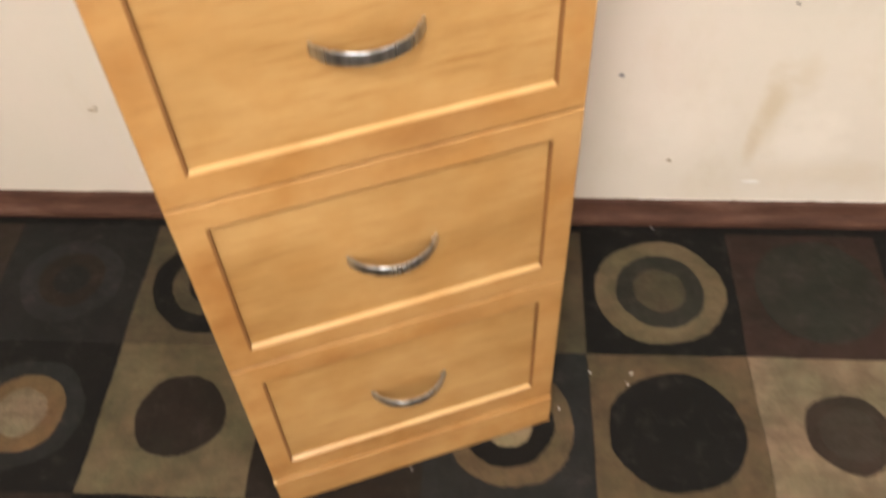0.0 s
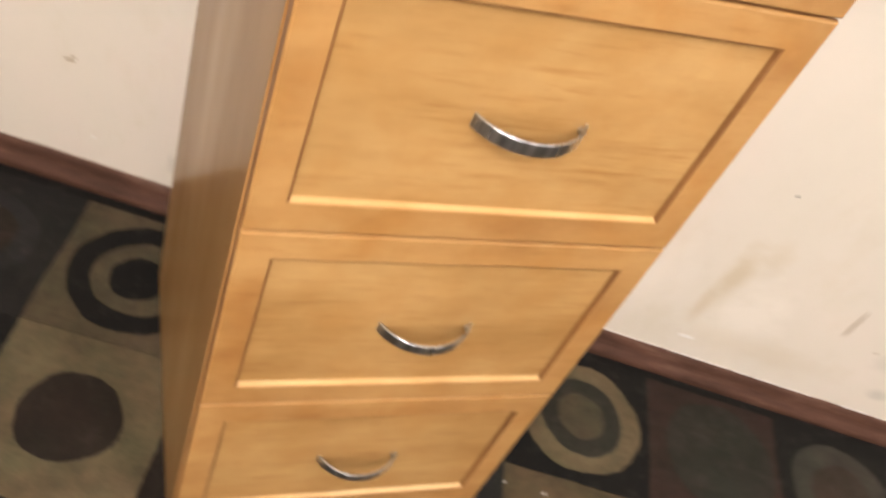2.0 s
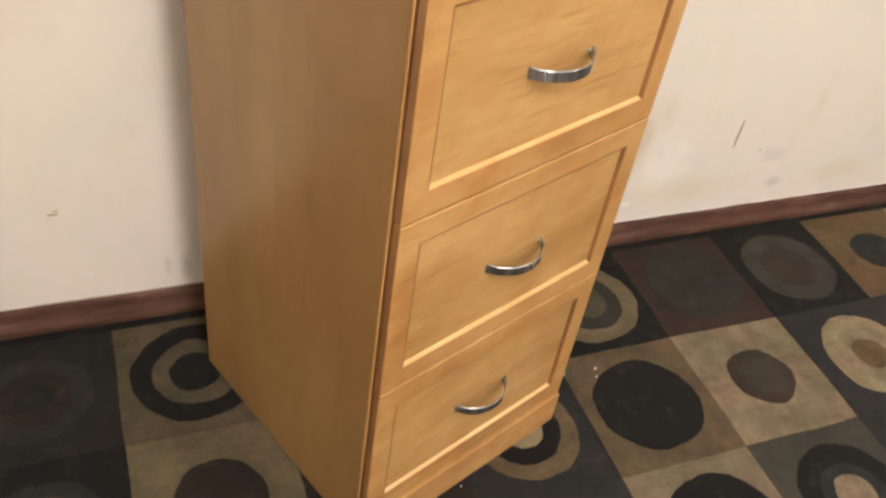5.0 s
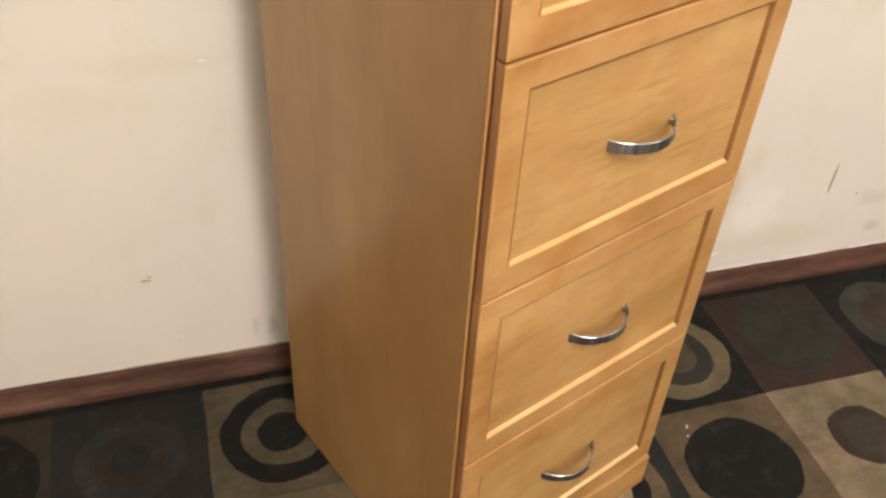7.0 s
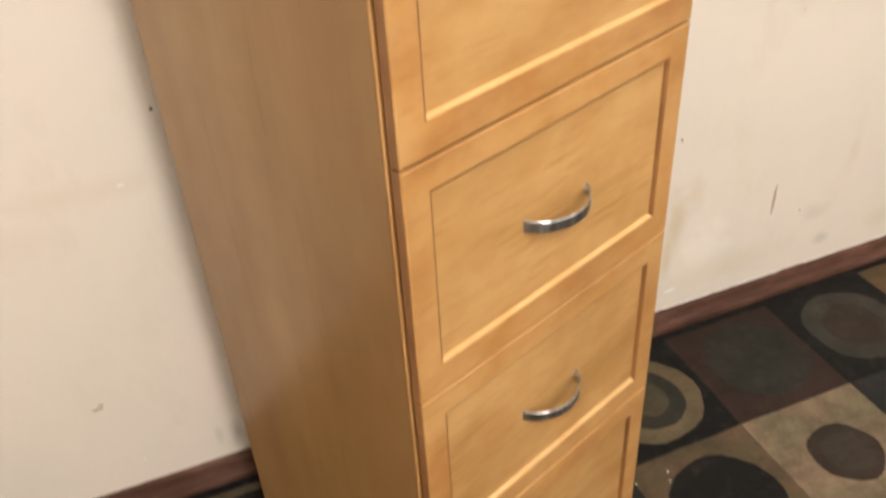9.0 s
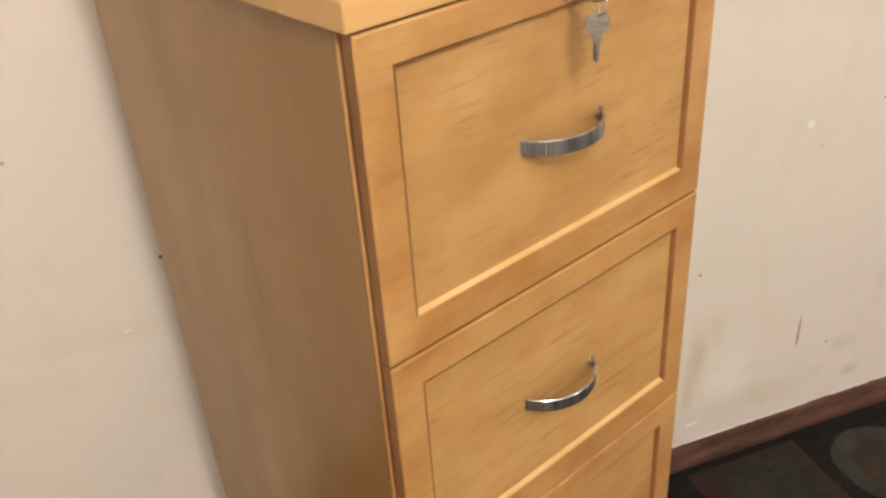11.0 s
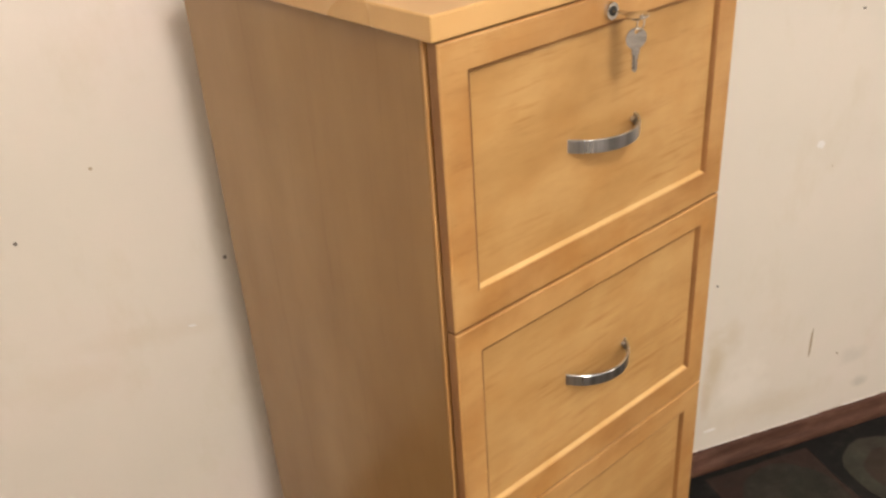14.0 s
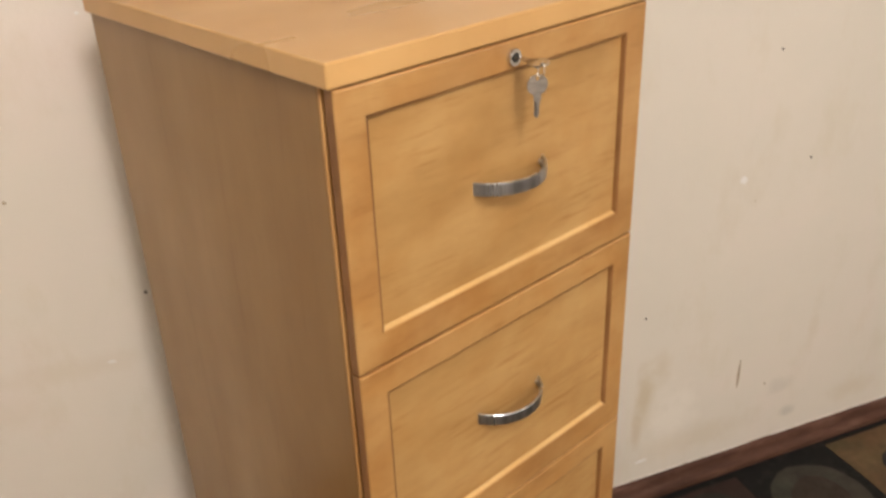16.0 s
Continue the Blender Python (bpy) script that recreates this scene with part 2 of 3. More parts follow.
def pile(name, colour):
    """Short worn wool pile: each patch a little off in tone, with mottling, fibre speckle and fluff."""
    m, nt, bsdf = material(name)
    broad = noise_at(nt, 15.0, (1, 1, 1), 8.0, 0.72, "Object")
    fine = noise_at(nt, 300.0, (1, 1, 1), 4.0, 0.75, "Object")
    dust = noise_at(nt, 26.0, (1, 1, 1), 8.0, 0.75, "Object")
    lo, hi = tuple(v * 0.6 for v in colour), tuple(v * 1.36 for v in colour)
    c = ramp(nt, broad.outputs[0], [(0.3, lo), (0.7, hi)]).outputs[0]
    big = noise_at(nt, 7.0, (1, 1, 1), 3.0, 0.6, "Object")
    c = mix(nt, "MULTIPLY", 1.0, c, ramp(nt, big.outputs[0], [(0.32, (0.86, 0.84, 0.80)), (0.62, (1.08, 1.08, 1.08))]).outputs[0])
    brushed = noise_at(nt, 12.0, (0.6, 7.0, 1), 4.0, 0.65, "Object")
    c = mix(nt, "MULTIPLY", 0.3, c, ramp(nt, brushed.outputs[0], [(0.33, (0.78, 0.77, 0.74)), (0.62, (1.08, 1.08, 1.08))]).outputs[0])
    tint = noise_at(nt, 11.0, (1, 1, 1), 4.0, 0.6, "Object")
    c = mix(nt, "MULTIPLY", 1.0, c, ramp(nt, tint.outputs[0], [(0.36, (0.88, 0.97, 0.88)), (0.62, (1.08, 1.0, 0.96))]).outputs[0])
    info = nt.nodes.new("ShaderNodeObjectInfo")
    c = mix(nt, "MULTIPLY", 1.0, c, ramp(nt, info.outputs["Random"], [(0.0, (0.84, 0.86, 0.84)), (1.0, (1.12, 1.08, 1.06))]).outputs[0])
    s = ramp(nt, fine.outputs[0], [(0.3, (0.62, 0.62, 0.62)), (0.7, (1.25, 1.25, 1.25))]).outputs[0]
    c = mix(nt, "MULTIPLY", 0.75, c, s)
    w = ramp(nt, dust.outputs[0], [(0.53, (0, 0, 0)), (0.78, (0.26, 0.26, 0.26))]).outputs[0]
    c = mix(nt, "MIX", w, c, (0.10, 0.085, 0.07))
    nt.links.new(c, bsdf.inputs["Base Color"])
    bsdf.inputs["Roughness"].default_value = 0.85
    bsdf.inputs["Specular IOR Level"].default_value = 0.25
    bsdf.inputs["Sheen Weight"].default_value = 0.04
    bsdf.inputs["Sheen Roughness"].default_value = 0.5
    bump(nt, bsdf, fine.outputs[0], 0.5, 0.002)
    return m


WOOL = {
    "black": (0.0034, 0.0030, 0.0031), "char": (0.0095, 0.0092, 0.0098), "slate": (0.0165, 0.0165, 0.0178), "grey": (0.040, 0.037, 0.031),
    "olive": (0.066, 0.053, 0.034), "khaki": (0.116, 0.091, 0.056), "beige": (0.155, 0.122, 0.085), "cream": (0.215, 0.170, 0.112),
    "tan": (0.110, 0.070, 0.036), "drab": (0.088, 0.064, 0.038), "taupe": (0.036, 0.029, 0.023), "sand": (0.188, 0.148, 0.100), "moss": (0.024, 0.0225, 0.0185), "brown": (0.030, 0.0205, 0.0158), "umber": (0.0165, 0.0108, 0.0085), "maroon": (0.026, 0.0145, 0.012),
}
M_WOOL = {k: pile("wool_" + k, v) for k, v in WOOL.items()}


# ---- building helpers ----
def mesh_of(name, bm, mat, smooth=False):
    data = bpy.data.meshes.new(name)
    bmesh.ops.recalc_face_normals(bm, faces=bm.faces)
    if smooth:
        for f in bm.faces:
            f.smooth = True
    bm.to_mesh(data)
    bm.free()
    for one in mat if isinstance(mat, (list, tuple)) else (mat,):
        data.materials.append(one)
    return data


def part(name, bm, mat, parent=None, label="", smooth=False):
    ob = new(name, mesh_of(name, bm, mat, smooth))
    if parent:
        ob.parent = parent
    if label:
        tagged(ob, label)
    return ob


def box(x0, x1, y0, y1, z0, z1, edge=0.0, segments=2):
    bm = bmesh.new()
    bmesh.ops.create_cube(bm, size=1.0, matrix=Matrix.Translation(((x0 + x1) / 2, (y0 + y1) / 2, (z0 + z1) / 2)) @ Matrix.Diagonal((x1 - x0, y1 - y0, z1 - z0, 1)))
    if edge:
        bmesh.ops.bevel(bm, geom=bm.edges[:], offset=edge, segments=segments, profile=0.5, affect="EDGES")
    return bm


def tube(bm, points, radius, sides=8, closed=False):
    """A round tube along a list of points."""
    rings = []
    n = len(points)
    for i, p in enumerate(points):
        a, b = points[(i - 1) % n if closed else max(i - 1, 0)], points[(i + 1) % n if closed else min(i + 1, n - 1)]
        way = (Vector(b) - Vector(a)).normalized()
        side = way.cross(Vector((0.21, 0.37, 0.91))).normalized()
        up = way.cross(side)
        rings.append([bm.verts.new(Vector(p) + radius * (math.cos(k * math.tau / sides) * side + math.sin(k * math.tau / sides) * up)) for k in range(sides)])
    for i in range(n if closed else n - 1):
        r, s = rings[i], rings[(i + 1) % n]
        for k in range(sides):
            bm.faces.new((r[k], r[(k + 1) % sides], s[(k + 1) % sides], s[k]))
    if not closed:
        bm.faces.new(rings[0]), bm.faces.new(rings[-1])
    return bm


def prism(bm, outline, z0, z1, m=None):
    """An upright prism over a closed outline of (x, y)."""
    m = m or Matrix()
    low = [bm.verts.new(m @ Vector((x, y, z0))) for x, y in outline]
    high = [bm.verts.new(m @ Vector((x, y, z1))) for x, y in outline]
    n = len(outline)
    bm.faces.new(low), bm.faces.new(high)
    for i in range(n):
        bm.faces.new((low[i], low[(i + 1) % n], high[(i + 1) % n], high[i]))
    return bm


# ---- the room ----
V_SKIRT, V_WALL = 0.609, 0.637
U0, U1, V0, ROOM_H = -2.3, 3.4, -3.2, 2.75


def room_piece(name, bm, mat, label):
    ob = part(name, bm, mat)
    ob.matrix_world = ROOM
    return tagged(ob, label, "", "", "structure")


wall_back = room_piece("wall_north", box(U0, U1, V_WALL, V_WALL + 0.12, -0.02, ROOM_H), M_WALL, "old cream painted wall with scuffs, nail holes and stains")
room_piece("wall_south", box(U0, U1, V0 - 0.12, V0, -0.02, ROOM_H), M_PLAIN, "plain cream painted wall")
room_piece("wall_west", box(U0 - 0.12, U0, V0 - 0.12, V_WALL + 0.12, -0.02, ROOM_H), M_PLAIN, "plain cream painted wall")
room_piece("wall_east", box(U1, U1 + 0.12, V0 - 0.12, V_WALL + 0.12, -0.02, ROOM_H), M_PLAIN, "plain cream painted wall")
room_piece("ceiling", box(U0 - 0.12, U1 + 0.12, V0 - 0.12, V_WALL + 0.12, ROOM_H, ROOM_H + 0.1), M_PLAIN, "plain pale ceiling")
room_piece("floor", box(U0 - 0.12, U1 + 0.12, V0 - 0.12, V_WALL + 0.12, -0.12, -0.012), M_FLOOR, "dark floor under the rug")


def skirting():
    """Hollow cove moulding swept along the wall: low lip, sloping foot, steep hollow and a narrow top."""
    bm = bmesh.new()
    shape = [(V_WALL, -0.012), (V_SKIRT - 0.001, -0.012), (V_SKIRT - 0.001, 0.006), (V_SKIRT + 0.001, 0.011), (V_SKIRT + 0.006, 0.016), (V_SKIRT + 0.011, 0.021),
             (V_SKIRT + 0.0145, 0.028), (V_SKIRT + 0.0165, 0.037), (V_SKIRT + 0.019, 0.0435), (V_SKIRT + 0.023, 0.0465), (V_WALL, 0.047)]
    cuts = [U0 + (U1 - U0) * i / 60 for i in range(61)]
    rows = [[bm.verts.new((u, v + 0.0012 * noise.noise((u * 3, v, 0)), z + 0.0015 * noise.noise((u * 2.3, 5, z)))) for v, z in shape] for u in cuts]
    for a, b in zip(rows, rows[1:]):
        for k in range(len(shape) - 1):
            bm.faces.new((a[k], a[k + 1], b[k + 1], b[k]))
    return bm


room_piece("baseboard", skirting(), M_SKIRT, "dark reddish-brown stained wooden skirting board, worn and dusty")


# Unseen fittings: one for the main lamp, two made up over the fills.
def lamp_or_fill_fitting(place):
    base = tagged(new("lamp_or_fill_fitting"), "unseen round white fitting of frosted glass over a lamp or added fill", "ceiling lamp")
    base.location = (place[0], place[1], ROOM_H)
    bm = bmesh.new()
    bmesh.ops.create_cone(bm, cap_ends=True, segments=40, radius1=0.2, radius2=0.2, depth=0.03, matrix=Matrix.Translation((0, 0, -0.015)))
    part("rim", bm, M_LENS, base)
    return base


for place in (LAMP, FILL_B, FILL_C):
    lamp_or_fill_fitting(place)


# ---- marks on the wall ----
def blot(name, u, z, hu, hz, mat, lean=0.0, seed=0, points=14):
    """A thin uneven fleck of paint, filler or dirt on the wall."""
    bm = bmesh.new()
    shape = []
    for k in range(points):
        a = math.tau * k / points
        r = 1 + 0.45 * noise.noise((math.cos(a) * 1.7 + seed * 3.1, math.sin(a) * 1.7, seed))
        x, y = hu * r * math.cos(a), hz * r * math.sin(a)
        shape.append((u + x + lean * y, z + y))
    prism(bm, shape, 0, 0.0012, Matrix(((1, 0, 0, 0), (0, 0, -1, V_WALL + 0.0002), (0, 1, 0, 0), (0, 0, 0, 1))))
    return part(name, bm, mat, wall_back)


for i, (u, z, r, mat) in enumerate([
        (-0.186, 0.825, 0.0045, M_MARK), (-0.354, 1.020, 0.004, M_STREAK), (-0.487, 0.922, 0.0045, M_MARK), (0.808, 0.506, 0.004, M_MARK),
        (1.201, 0.811, 0.0042, M_MARK), (1.082, 1.062, 0.004, M_MARK), (0.549, 0.360, 0.0065, M_BLUE), (0.662, 0.155, 0.006, M_STREAK),
        (1.065, 0.735, 0.0022, M_STREAK), (-0.371, 0.111, 0.004, M_CHIP), (1.173, 0.222, 0.004, M_STREAK)]):
    blot("scuff", u, z, r * 0.72, r * 0.66, mat, 0, i)
blot("scuff", -0.417, 0.269, 0.010, 0.0025, M_STREAK, 0.3, 21)
blot("scuff", -0.410, 0.277, 0.005, 0.0018, M_STREAK, 0.3, 22)
blot("filler_spot", 1.027, 0.790, 0.0095, 0.008, M_CHIP, 0, 30)
blot("filler_spot", -0.262, 0.709, 0.0065, 0.0025, M_CHIP, 0, 31)
blot("filler_spot", 0.826, 0.101, 0.016, 0.0035, M_CHIP, 0.6, 32)
blot("filler_spot", -0.196, 1.282, 0.003, 0.002, M_CHIP, 0, 33)
blot("scrape", 1.087, 0.274, 0.003, 0.043, M_STREAK, 0.0, 40, 22)


def caulk(u0, u1, seed):
    """A ragged line of old white plaster just above the skirting."""
    bm = bmesh.new()
    n = 60
    low = [(u0 + (u1 - u0) * k / n, 0.044) for k in range(n + 1)]
    high = [(u, 0.0472 + 0.006 * max(0.0, noise.noise((u * 9, seed, 0.3)) + 0.05) + 0.0025 * noise.noise((u * 60, seed, 2))) for u, _ in reversed(low)]
    prism(bm, low + high, 0, 0.0016, Matrix(((1, 0, 0, 0), (0, 0, -1, V_WALL + 0.0002), (0, 1, 0, 0), (0, 0, 0, 1))))
    return part("plaster_line", bm, M_CHIP if u0 > 0.5 else M_DUST, wall_back)


caulk(0.62, 1.15, 3)
caulk(1.22, 1.95, 8)
caulk(-1.3, -0.12, 5)


# ---- grey board on the wall ----
def wall_board():
    ob = tagged(new("wall_board"), "plain grey board hanging on the cream wall", "board")
    ob.matrix_world = ROOM
    part("panel", box(-0.238, 0.328, V_WALL - 0.018, V_WALL - 0.002, 1.356, 1.75, 0.003), M_GREYBOARD, ob)
    part("frame", box(-0.24, 0.33, V_WALL - 0.02, V_WALL - 0.001, 1.347, 1.3555, 0.003), M_GREYBOARD, ob)


wall_board()

# ---- filing cabinet ----
W, DEEP = 0.461, 0.497
FRONT_T, BODY_Y = 0.0142, 0.0185
PX0, PX1 = 0.036, 0.425
DRAWERS = [(1.0115, 1.3132, 1.050, 1.281), (0.7055, 1.0085, 0.745, 0.973), (0.3985, 0.7025, 0.435, 0.664), (0.084, 0.3955, 0.125, 0.354)]

cabinet = tagged(new("filing_cabinet"), "honey maple four-drawer filing cabinet with steel handles standing on a rug", "filing cabinet")


def front_frame(z0, z1, p0, p1):
    """The raised frame of a drawer front, with a mitred slope down to the sunken panel."""
    bm = bmesh.new()
    r = 0.0024
    rings = []
    for x0, x1, a, b, y in ((0.0, W, z0, z1, FRONT_T), (0.0, W, z0, z1, r), (r * 0.3, W - r * 0.3, z0 + r * 0.3, z1 - r * 0.3, r * 0.3),
                            (r, W - r, z0 + r, z1 - r, 0), (PX0 - 0.0026, PX1 + 0.0012, p0 - 0.0006, p1 + 0.0022, 0), (PX0 + 0.0006, PX1 - 0.0006, p0, p1 - 0.0006, 0.0012),
                            (PX0 + 0.0017, PX1 - 0.0017, p0 + 0.0027, p1 - 0.0019, 0.0066)):
        rings.append([bm.verts.new((x, y, z)) for x, z in ((x0, a), (x1, a), (x1, b), (x0, b))])
    for i, (a, b) in enumerate(zip(rings, rings[1:])):
        for k in range(4):
            f = bm.faces.new((a[k], a[(k + 1) % 4], b[(k + 1) % 4], b[k]))
            # bottom slope coloured as if lit, the others as glazed and shaded
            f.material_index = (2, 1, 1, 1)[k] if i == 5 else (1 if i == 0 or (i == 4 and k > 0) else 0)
    bm.faces.new(rings[0])
    return bm


def bow_handle(parent, x, z):
    """A flat steel strap bent to a shallow bow, its ends turned in to the panel."""
    bm = bmesh.new()
    half, reach, high, thick = 0.0570, 0.0350, 0.0150, 0.0030
    n = 26
    rad = (half ** 2 + reach ** 2) / (2 * reach)
    spread = math.asin(half / rad)
    rows = []
    for i in range(n + 1):
        a = spread * (2 * i / n - 1)
        pts = [(r * math.sin(a), -(r * math.cos(a) - rad + reach)) for r in (rad, rad - thick)]
        rows.append([bm.verts.new((x + q[0], 0.0075 + q[1], z + h)) for q, h in ((pts[0], -high / 2), (pts[0], high / 2), (pts[1], high / 2), (pts[1], -high / 2))])
    for a, b in zip(rows, rows[1:]):
        for k in range(4):
            bm.faces.new((a[k], a[(k + 1) % 4], b[(k + 1) % 4], b[k]))
    bm.faces.new(rows[0]), bm.faces.new(rows[-1])
    bmesh.ops.bevel(bm, geom=[e for e in bm.edges if abs(e.verts[0].co.z - e.verts[1].co.z) < 1e-6 and abs(e.verts[0].co.x - e.verts[1].co.x) > 1e-4], offset=0.0006, segments=1, affect="EDGES")
    for side in (-1, 1):
        bmesh.ops.create_cone(bm, cap_ends=True, segments=14, radius1=0.0036, radius2=0.0036, depth=0.005, matrix=Matrix.Translation((x + side * (half - 0.0055), 0.0045, z)) @ Matrix.Rotation(math.pi / 2, 4, "X"))
    return part("handle", bm, M_STEEL, parent, "brushed steel bow handle with reflections painted as bands")


def drawer(z0, z1, p0, p1):
    d = part("drawer", front_frame(z0, z1, p0, p1), (M_FRAME, M_GLAZE_SHADE, M_PALE), cabinet)
    part("panel", box(PX0 + 0.001, PX1 - 0.001, 0.0065, 0.0135, p0 + 0.001, p1 - 0.001), M_PANEL, d)
    part("drawer_box", box(0.03, W - 0.03, FRONT_T + 0.0005, 0.40, z0 + 0.02, z1 - 0.04), M_SIDE_SHADED, d)
    bow_handle(d, 0.2305, (p0 + p1) / 2 - 0.003)
    return d


part("side_panel", box(0.0, 0.018, BODY_Y + 0.006, DEEP, 0.002, 1.315, 0.0012), M_SIDE_SHADED, cabinet)
part("side_panel", box(W - 0.018, W, BODY_Y + 0.006, DEEP - 0.023, 0.002, 1.315, 0.0012), M_SIDE_SHADED, cabinet)
part("edge_strip", box(-0.0005, 0.018, BODY_Y + 0.0022, BODY_Y + 0.0058, 0.081, 1.3148, 0.0016), M_EDGE_LIT, cabinet, "maple edging, paler as if catching light")
part("edge_strip", box(W - 0.018, W + 0.0005, BODY_Y + 0.0022, BODY_Y + 0.0058, 0.081, 1.3148, 0.0016), M_EDGE_LIT, cabinet, "maple edging, paler as if catching light")
part("back_panel", box(0.0185, W - 0.0185, DEEP - 0.040, DEEP - 0.030, 0.01, 1.314), M_SIDE_SHADED, cabinet)
part("plinth", box(-0.0005, W + 0.0005, -0.0045, BODY_Y - 0.002, 0.002, 0.0795, 0.0016), M_FRAME, cabinet)
part("top", box(-0.0065, W + 0.0165, -0.001, DEEP + 0.002, 1.3152, 1.3395, 0.0022, 3), M_TOP_LIT, cabinet)
part("chip", box(-0.0013, 0.0035, -0.0048, 0.0035, 0.0745, 0.0812, 0.0012), M_PALE, cabinet, "pale chipped corner of bare wood")
drawers = [drawer(*d) for d in DRAWERS]


def lock_and_keys(parent, x, z):
    lock = bmesh.new()
    spin = Matrix.Rotation(math.pi / 2, 4, "X")
    bmesh.ops.create_cone(lock, cap_ends=True, segments=28, radius1=0.0098, radius2=0.0088, depth=0.004, matrix=Matrix.Translation((x, -0.002, z)) @ spin)
    bmesh.ops.create_cone(lock, cap_ends=True, segments=24, radius1=0.0052, radius2=0.0052, depth=0.001, matrix=Matrix.Translation((x, -0.0042, z)) @ spin)
    for f in lock.faces:
        f.material_index = 1 if f.calc_center_median().y < -0.0041 else 0
    return part("lock", lock, (M_CHROME, M_HOLE), parent, "nickel cam lock")


def key_shape(m):
    """A small key: round flat bow with a hole, shoulder and notched blade, pointing down its own -y axis."""
    bm = bmesh.new()
    bow, n = 0.0115, 28
    outer = [(bow * math.cos(math.tau * k / n), bow * 0.95 * math.sin(math.tau * k / n)) for k in range(n)]
    inner = [(0.0024 * math.cos(math.tau * k / n), 0.0068 + 0.0024 * math.sin(math.tau * k / n)) for k in range(n)]
    rings = []
    for ring, h in ((outer, -0.0009), (outer, 0.0009), (inner, 0.0009), (inner, -0.0009)):
        rings.append([bm.verts.new(m @ Vector((px, py, h))) for px, py in ring])
    for a, b in zip(rings, rings[1:] + rings[:1]):
        for k in range(n):
            bm.faces.new((a[k], a[(k + 1) % n], b[(k + 1) % n], b[k]))
    blade = [(-0.0042, -0.009), (0.0042, -0.009), (0.0042, -0.016), (0.0026, -0.0175), (0.0032, -0.0205), (0.0018, -0.0225), (0.003, -0.0255), (0.0016, -0.028),
             (0.0026, -0.031), (0.0, -0.035), (-0.0034, -0.032), (-0.0034, -0.0175), (-0.0042, -0.016)]
    prism(bm, blade, -0.0008, 0.0008, m)
    return bm


KEY_Z = 1.2955
lock_and_keys(drawers[0], 0.229, KEY_Z)
key_set = tagged(new("key_pair"), "two small nickel keys on a wire ring in a lock", "keys")
part("key", key_shape(Matrix.Translation((0.2295, -0.0345, KEY_Z)) @ Matrix.Rotation(radians(-7), 4, "Y") @ Matrix.Rotation(math.pi, 4, "Z")), M_KEY, key_set)
ring = bmesh.new()
tube(ring, [(0.2255 + 0.0015 * math.cos(a), -0.0415 + 0.004 * math.sin(a), KEY_Z - 0.0055 + 0.0075 * math.cos(a)) for a in [math.tau * k / 28 for k in range(28)]], 0.0009, 6, True)
part("ring", ring, M_CHROME, key_set, "thin wire key ring", True)
part("key", key_shape(Matrix.Translation((0.2245, -0.0375, KEY_Z - 0.021)) @ Matrix.Rotation(radians(-24), 4, "Z") @ Matrix.Rotation(math.pi / 2, 4, "X")), M_KEY, key_set)


groove = bmesh.new()
prism(groove, [(-0.0026, -0.0175), (-0.0014, -0.0175), (-0.0012, -0.0325), (-0.0022, -0.0315)], 0.0008, 0.0011,
      Matrix.Translation((0.2245, -0.0375, KEY_Z - 0.021)) @ Matrix.Rotation(radians(-24), 4, "Z") @ Matrix.Rotation(math.pi / 2, 4, "X"))
part("groove", groove, M_HOLE, key_set, "dark groove milled along the key blade")


# ---- rug ----
rug = tagged(new("rug"), "worn patchwork rug of dark and tan squares with rings and discs", "rug")
rug.matrix_world = ROOM
PITCH, U_FIRST, V_FIRST = 0.2853, -0.3505, 0.5935
V_PITCH = 0.2943
